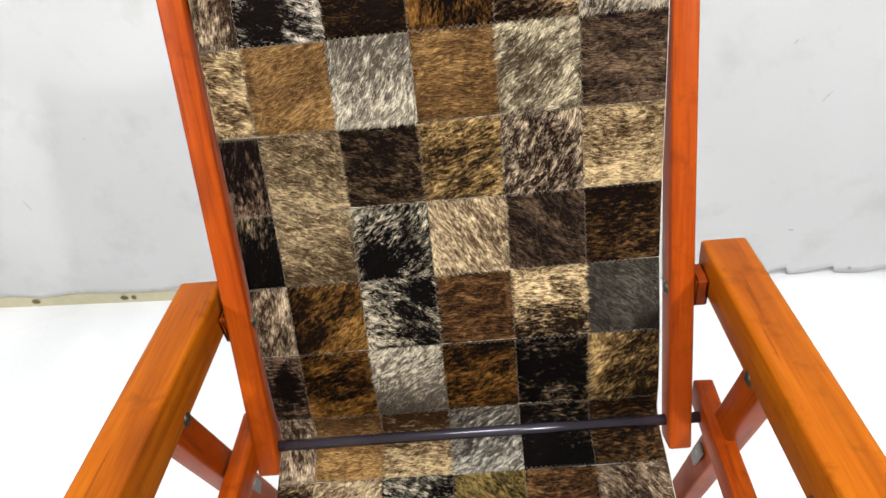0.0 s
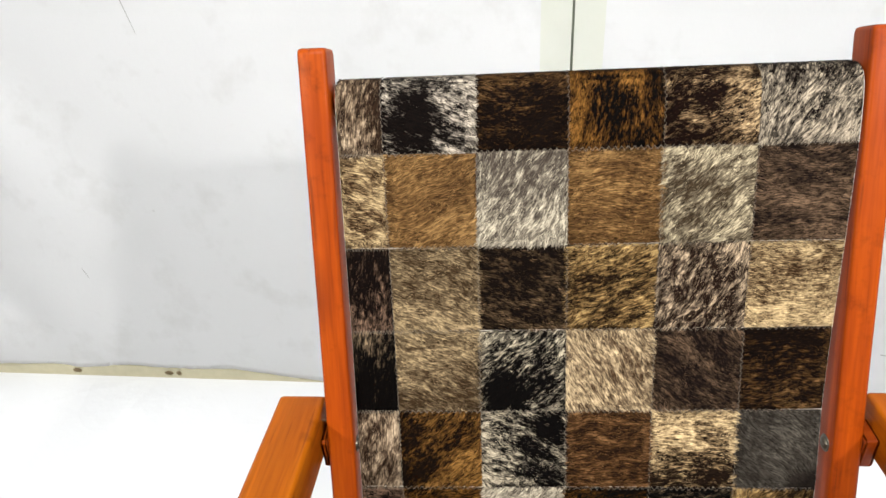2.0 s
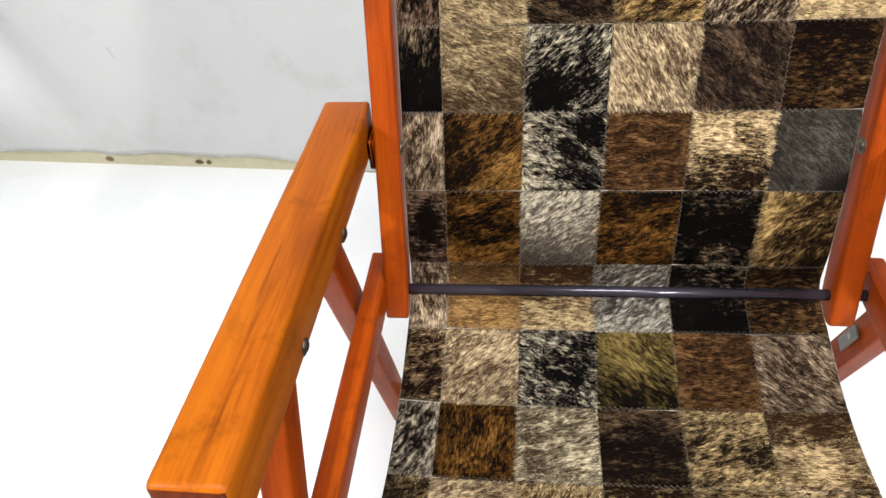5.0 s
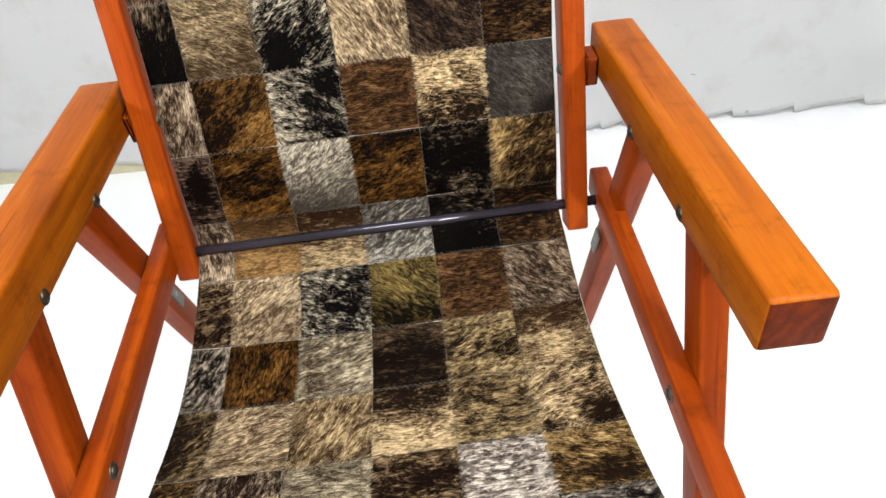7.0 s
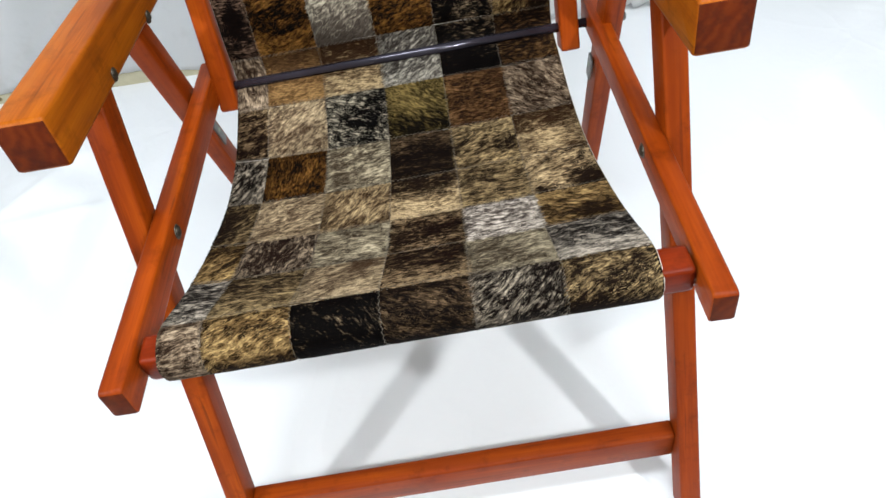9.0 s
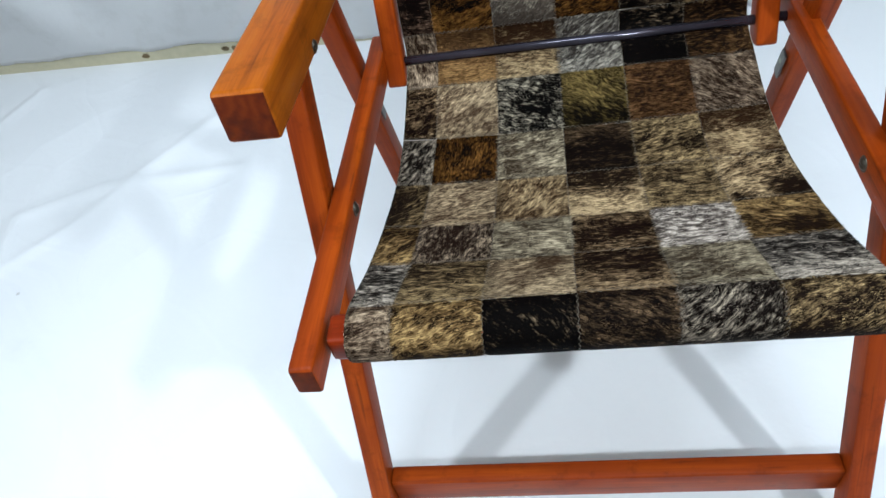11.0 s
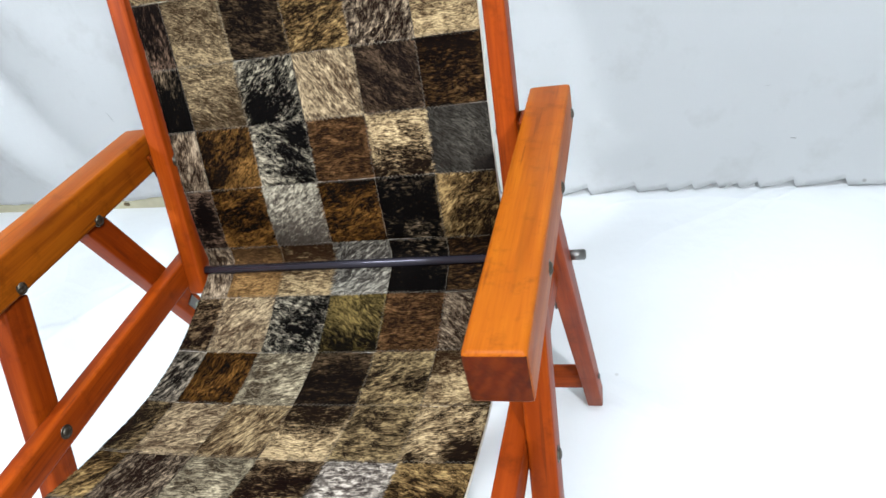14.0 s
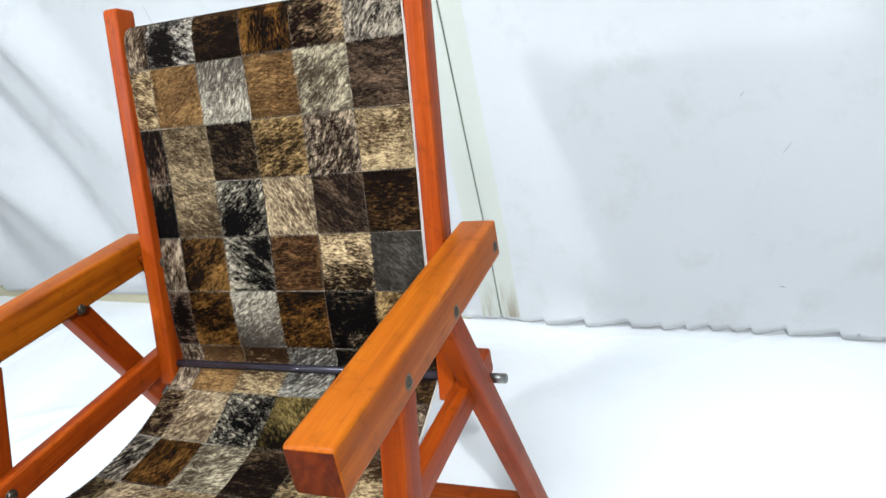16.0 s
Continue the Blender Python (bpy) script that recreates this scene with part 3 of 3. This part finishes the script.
def sling_points(c, s, lift):
    """Many places on the sling at once: seam numbers c, metres s along it, height over it."""
    y, z = np.interp(s, LENGTHS, CURVE_A[:, 0]), np.interp(s, LENGTHS, CURVE_A[:, 1])
    d = 0.004
    ty = np.interp(s + d, LENGTHS, CURVE_A[:, 0]) - np.interp(s - d, LENGTHS, CURVE_A[:, 0])
    tz = np.interp(s + d, LENGTHS, CURVE_A[:, 1]) - np.interp(s - d, LENGTHS, CURVE_A[:, 1])
    n = np.hypot(ty, tz)
    ty, tz = ty / n, tz / n
    stops, lines = (S_TOP, S_BACK, S_MID, S_LOW), [np.interp(c, range(7), row) for row in (TOP_X, BACK_X, MID_X, LOW_X)]
    x = lines[0]
    for k in range(3):
        x = x + (lines[k + 1] - lines[k]) * np.clip((s - stops[k]) / (stops[k + 1] - stops[k]), 0, 1)
    u = c / 3.0 - 1
    seat = np.clip((s - S_MID) / 0.08, 0, 1) * np.clip((S_LOW - 0.06 - s) / 0.1, 0, 1)
    return np.stack([x, y + tz * lift, z - 0.007 * seat * (1 - u * u) - ty * lift], 1)


def fur(cloth):
    """Short flat-lying hair on the patches, one thin blade a lock."""
    rng = np.random.default_rng(4)
    keys = list(COATS)
    places, uvs, slots, tones = [], [], [], []
    for row in range(13):
        s0, s1 = ROWS_AT[row], ROWS_AT[row + 1]
        for col in range(6):
            wide = seam_x(col + 1, s0) - seam_x(col, s0)
            n = int((s1 - s0) * wide / 1.25e-6)
            c, s = col + 0.012 + 0.976 * rng.random(n), s0 + 0.001 + (s1 - s0 - 0.002) * rng.random(n)
            lie = np.radians(20 * int(LIE_ROWS[row][col]))
            swirl = 0.30 * np.sin(c * 5.1 + s * 41 + row) + rng.normal(0, 0.24, n)
            a = lie + swirl
            size, width = rng.uniform(0.0030, 0.0068, n), rng.uniform(0.00032, 0.00066, n)
            dc, ds = np.cos(a) * size / 0.08, np.sin(a) * size
            wc, ws = -np.sin(a) * width / 0.08, np.cos(a) * width
            root = 0.0022
            tip = 0.0027 + rng.random(n) * 0.0006
            lim = lambda v: np.clip(v, 0.004, LENGTHS[-1] - 0.004)
            p0 = sling_points(c - wc, lim(s - ws), root)
            p1 = sling_points(c + wc, lim(s + ws), root)
            p2 = sling_points(c + dc, lim(s + ds), tip)
            places.append(np.stack([p0, p1, p2], 1).reshape(-1, 3))
            x = np.interp(c, range(7), MID_X)
            uv = np.stack([np.cos(lie) * x + np.sin(lie) * s, -np.sin(lie) * x + np.cos(lie) * s], 1)
            uvs.append(np.repeat(uv, 3, axis=0))
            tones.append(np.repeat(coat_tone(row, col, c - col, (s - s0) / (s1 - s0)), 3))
            slots.append(np.full(n, keys.index(COAT_ROWS[row][col])))
    places, uvs, slots, tones = (np.concatenate(v) for v in (places, uvs, slots, tones))
    data = bpy.data.meshes.new("fur")
    n = len(slots)
    data.vertices.add(3 * n)
    data.vertices.foreach_set("co", places.ravel().astype(np.float32))
    data.loops.add(3 * n)
    data.loops.foreach_set("vertex_index", np.arange(3 * n, dtype=np.int32))
    data.polygons.add(n)
    data.polygons.foreach_set("loop_start", np.arange(0, 3 * n, 3, dtype=np.int32))
    for key in keys:
        data.materials.append(COATS[key])
    data.polygons.foreach_set("material_index", slots.astype(np.int32))
    data.uv_layers.new(name="UVMap").data.foreach_set("uv", uvs.ravel().astype(np.float32))
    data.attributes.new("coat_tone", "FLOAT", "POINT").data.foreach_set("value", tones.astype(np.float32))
    data.update()
    data.validate()
    ob = new("fur", data)
    ob.parent = cloth
    tagged(ob, "short flat cowhide hair in mixed coats", kind="stuff")


def sling(chair):
    """The backing cloth, then the cowhide patches on it."""
    bm = bmesh.new()
    stations = np.linspace(0.0, LENGTHS[-1], 120)
    rings = []
    for s in stations:
        ring = []
        for c, lift in ((-0.012, 0.0), (1.5, 0.0), (3, 0.0), (4.5, 0.0), (6.012, 0.0), (6.012, -0.0022), (4.5, -0.0022), (3, -0.0022), (1.5, -0.0022), (-0.012, -0.0022)):
            ring.append(bm.verts.new(sling_point(min(max(c, -0.012), 6.012), float(s), lift)))
        rings.append(ring)
    for a, b in zip(rings, rings[1:]):
        for k in range(10):
            bm.faces.new((a[k], b[k], b[(k + 1) % 10], a[(k + 1) % 10])).smooth = True
    cloth = part("sling_cloth", bm, BACKING, chair, "cream cloth backing of the sling")
    for row in range(13):
        for col in range(6):
            patch(cloth, row, col)
    fur(cloth)
    # zigzag stitching along the seams
    bm = bmesh.new()

    def stitch(p, q):
        d = (q - p)
        if d.length < 1e-6:
            return
        side = d.cross(Vector((0.3, -0.8, 0.5))).normalized() * 0.00014
        up = d.cross(side).normalized() * 0.00014
        vs = [bm.verts.new(x) for x in (p + side, p + up, p - side, q + side, q + up, q - side)]
        for k in ((0, 1, 4, 3), (1, 2, 5, 4), (2, 0, 3, 5)):
            bm.faces.new([vs[i] for i in k])

    for row in range(1, 13):
        pts = [sling_point(c, ROWS_AT[row] + (0.0018 if k % 2 else -0.0018), 0.0034) for k, c in enumerate(np.arange(0.02, 5.99, 0.034))]
        for p, q in zip(pts, pts[1:]):
            stitch(p, q)
    for col in range(1, 6):
        pts = [sling_point(col + (0.012 if k % 2 else -0.012), float(s), 0.0032) for k, s in enumerate(np.arange(ROWS_AT[0] + 0.01, ROWS_AT[-1], 0.0028))]
        for p, q in zip(pts, pts[1:]):
            stitch(p, q)
    tagged(part("stitching", bm, THREAD, cloth, "cream zigzag stitching"), kind="stuff")


# ---- the setting ----
def wall_y(x, z):
    """The hung backdrop: nearly flat, with soft folds towards its far left end."""
    y = 0.780 - 0.054 * x - 0.03 * z
    w = 1.0 / (1.0 + math.exp((x + 1.12) * 11))
    y += w * min(1.0, z * 2) * (0.065 * math.sin(11.0 * (x + 0.5 * z)) + 0.026 * math.sin(23.0 * (x + 0.55 * z) + 1.0))
    y += min(1.0, z * 4) * (0.005 * math.sin(4.1 * (x - 0.3 * z) + 0.7) + 0.004 * math.sin(7.7 * x + 3.0 * z))
    y += min(1.0, z * 4) * 0.006 * noise.noise(Vector((x * 2.2, z * 2.2, 3.0)))
    if z < 0.06 and x > 0.1:
        y -= (0.06 - z) * 0.35 * max(0.0, 0.4 + noise.noise(Vector((x * 6.0, 1.0, 7.0))))
    return y


def sheet(name, x0, x1, bottom, mat, z1=2.3, step=0.0125):
    bm = bmesh.new()
    xs = np.arange(x0, x1 + 1e-6, step)
    zs = [0.0, 0.015, 0.035] + list(np.arange(0.07, z1, 0.04))
    front = [[bm.verts.new((x, wall_y(x, bottom(x) + z), bottom(x) + z)) for z in zs] for x in xs]
    for a, b in zip(front, front[1:]):
        for k in range(len(zs) - 1):
            bm.faces.new((a[k], b[k], b[k + 1], a[k + 1])).smooth = True
    bmesh.ops.solidify(bm, geom=bm.faces[:], thickness=-0.002)
    for f in bm.faces:
        f.smooth = abs(f.normal.y) > 0.6
    return tagged(mesh_object(name, bm, mat), kind="structure")


TEETH = (0.115, 0.19, 0.29, 0.395, 0.47, 0.522, 0.575, 0.618, 0.66, 0.735, 0.835, 0.98, 1.15, 1.4, 1.7, 2.1, 2.6)


def ragged(x):
    """Height of the sheet's torn lower edge."""
    n = noise.noise(Vector((x * 9, 0.5, 0))) * 0.006 + noise.noise(Vector((x * 41, 2.5, 0))) * 0.003
    if x < -0.3:
        wave = noise.noise(Vector((x * 4.3, 4.5, 0))) * 0.010 - 0.014 * math.exp(-((x + 1.06) / 0.05) ** 2)
        return max(0.006, 0.035 + n + wave + noise.noise(Vector((x * 90, 1.5, 0))) * 0.002) * min(1.0, max(0.25, (-0.40 - x) * 4))
    if x < TEETH[0]:
        return 0.010 + 0.6 * n
    k = max(i for i in range(len(TEETH)) if TEETH[i] <= x)
    if k == len(TEETH) - 1:
        return 0.01 + n
    share = (x - TEETH[k]) / (TEETH[k + 1] - TEETH[k])
    tall = 0.013 + 0.014 * abs(noise.noise(Vector((k * 1.7, 3.3, 0))))
    return 0.006 + 0.35 * n + tall * share ** 1.6


CREASES = (((-1.02, -0.09), (-0.91, -0.19), (-0.81, -0.27), (-0.76, -0.33), (-0.71, -0.42), (-0.72, -0.6)), ((-1.5, 0.45), (-1.36, 0.76)),
           ((-1.18, 0.12), (-1.21, 0.265), (-1.02, 0.34), (-0.7, 0.36)), ((-1.35, -0.05), (-1.05, 0.22), (-0.8, 0.55)))


def crease(x, y):
    """Height of the floor sheet's long folds."""
    z = 0.0
    for line in CREASES:
        for (ax, ay), (bx, by) in zip(line, line[1:]):
            dx, dy = bx - ax, by - ay
            if min(ax, bx) - 0.1 < x < max(ax, bx) + 0.1 and min(ay, by) - 0.1 < y < max(ay, by) + 0.1:
                t = min(1.0, max(0.0, ((x - ax) * dx + (y - ay) * dy) / (dx * dx + dy * dy)))
                d = math.hypot(x - ax - t * dx, y - ay - t * dy)
                z = max(z, 0.007 * math.exp(-(d / 0.016) ** 2))
    return z


def setting():
    bm = bmesh.new()
    nx, ny = 400, 330
    xs, ys = np.linspace(-2.6, 2.6, nx), np.linspace(-3.0, 1.25, ny)
    grid = []
    for x in xs:
        line = []
        for y in ys:
            z = 0.0
            far = min(1.0, max(0.0, (math.hypot(x - 0.02, y + 0.1) - 0.45) / 0.3)) * min(1.0, max(0.0, (0.62 - y) / 0.25))
            c = noise.noise(Vector((x * 1.3, y * 1.3, 5.0)))
            ridge = 1 - min(1.0, abs(noise.noise(Vector((x * 1.1 + 7, y * 0.8, 1.0)))) * 14)
            ridge2 = 1 - min(1.0, abs(noise.noise(Vector((x * 2.1 - 3, y * 1.6, 9.0)))) * 12)
            z += far * (0.004 * c + 0.004 * ridge + 0.0025 * ridge2) + crease(x, y)
            line.append(bm.verts.new((x, y, z)))
        grid.append(line)
    for a, b in zip(grid, grid[1:]):
        for k in range(ny - 1):
            bm.faces.new((a[k], b[k], b[k + 1], a[k + 1])).smooth = True
    tagged(mesh_object("floor", bm, FLOOR), "creased white sheet laid over the floor", kind="structure")
    s = sheet("backdrop_left", -1.84, 0.0665, ragged, SHEET, step=0.008)
    tagged(s, "white backdrop sheet with soft folds and torn lower edge")
    s = sheet("backdrop_right", 0.0765, 2.5, ragged, SHEET, step=0.006)
    tagged(s, "white backdrop sheet with smudges and torn lower edge")
    # yellowed tape over the joint, and the dark gap in its middle
    for name, x0, x1, off, mat, label in (("tape_strip", 0.020, 0.0695, 0.0012, TAPE, "yellowed translucent tape over the joint"), ("tape_strip", 0.0735, 0.122, 0.0012, TAPE, "yellowed translucent tape over the joint")):
        bm = bmesh.new()
        zs = np.arange(0.018, 2.2, 0.04)
        vs = [[bm.verts.new((x, wall_y(x, z) - off, z)) for z in zs] for x in (x0 + 0.0, (x0 + x1) / 2, x1)]
        for a, b in zip(vs, vs[1:]):
            for k in range(len(zs) - 1):
                bm.faces.new((a[k], b[k], b[k + 1], a[k + 1])).smooth = True
        bmesh.ops.solidify(bm, geom=bm.faces[:], thickness=-0.0006)
        for f in bm.faces:
            f.smooth = False
        tagged(mesh_object(name, bm, mat), label, kind="structure")
    bm = bmesh.new()
    zs = np.arange(0.02, 2.2, 0.04)
    vs = [[bm.verts.new((x, wall_y(x, z) + 0.004, z)) for z in zs] for x in (0.06, 0.085)]
    for k in range(len(zs) - 1):
        bm.faces.new((vs[0][k], vs[1][k], vs[1][k + 1], vs[0][k + 1]))
    bmesh.ops.solidify(bm, geom=bm.faces[:], thickness=0.002)
    tagged(mesh_object("joint_gap", bm, CRACK), "dark gap between the two sheets", kind="structure")

    # scuffs and pencil-like marks on the sheets
    for x, z, dx, dz, w in ((-0.682, 0.905, 0.015, -0.080, 0.0016), (0.716, 0.440, 0.014, 0.022, 0.003),
                            (0.640, 0.560, 0.006, 0.010, 0.003), (0.655, 0.260, 0.012, 0.004, 0.002), (0.715, 0.135, 0.012, -0.003, 0.003), (-0.95, 0.33, 0.008, -0.03, 0.0016)):
        bm = bmesh.new()
        vs = []
        for k in range(5):
            t = k / 4
            px, pz = x + dx * t, z + dz * t
            ww = w * (0.25 + math.sin(math.pi * (0.1 + 0.8 * t)) * 0.75)
            vs.append([bm.verts.new((px + e * ww * 0.5, wall_y(px, pz) - 0.0022, pz + e * ww * 0.3)) for e in (-1, 1)])
        for a, b in zip(vs, vs[1:]):
            bm.faces.new((a[0], a[1], b[1], b[0]))
        bmesh.ops.solidify(bm, geom=bm.faces[:], thickness=-0.0006)
        tagged(mesh_object("scuff_mark", bm, SCUFF), "faint grey scuff on the white sheet", kind="structure")

    def block(name, lo, hi, mat, label):
        bm = bmesh.new()
        bmesh.ops.create_cube(bm, size=1.0)
        for v in bm.verts:
            v.co = Vector([lo[k] + (v.co[k] + 0.5) * (hi[k] - lo[k]) for k in range(3)])
        bmesh.ops.bevel(bm, geom=bm.edges[:], offset=0.003, segments=2, affect="EDGES")
        return tagged(mesh_object(name, bm, mat), label, kind="structure")

    b = block("baseboard", (-2.3, -0.006, -0.01), (-0.02, 0.010, 0.040), BOARD, "scuffed cream skirting behind the sheet")
    b.matrix_world = pose(0, 0.791, 0, 0, 0, math.degrees(math.atan(-0.054)))
    for x, w in ((-1.08, 0.012), (-0.845, 0.011), (-0.82, 0.007), (-0.52, 0.006)):
        bm = bmesh.new()
        ring = [bm.verts.new((w * math.cos(a) * (1 + 0.3 * noise.noise(Vector((3 * math.cos(a), 3 * math.sin(a), x)))), 0,
                              0.007 * math.sin(a) * (1 + 0.4 * noise.noise(Vector((3 * math.cos(a), 5 * math.sin(a), x + 2)))))) for a in np.arange(0, 6.28, 0.35)]
        bm.faces.new(ring)
        bmesh.ops.solidify(bm, geom=bm.faces[:], thickness=0.0008)
        ob = tagged(mesh_object("damp_stain", bm, STAIN), "brown damp stain on the cream skirting", kind="structure")
        ob.matrix_world = b.matrix_world @ pose(x, -0.0068, 0.016)
    # unseen walls and ceiling, added to enclose the set and bounce light
    block("wall_north", (-2.7, 1.26, -0.05), (2.7, 1.36, 2.6), PLASTER, "unseen plain painted wall closing the room behind the backdrop")
    block("wall_south", (-2.7, -3.12, -0.05), (2.7, -3.02, 2.6), PLASTER, "unseen plain painted wall closing the room")
    block("wall_west", (-2.72, -3.02, -0.05), (-2.62, 1.26, 2.6), PLASTER, "unseen plain painted wall closing the room")
    block("wall_east", (2.62, -3.02, -0.05), (2.72, 1.26, 2.6), PLASTER, "unseen plain painted wall closing the room")
    block("ceiling", (-2.7, -3.1, 2.6), (2.7, 1.35, 2.7), PLASTER, "unseen plain white ceiling closing the room")


setting()
chair = folding_chair()
sling(chair)
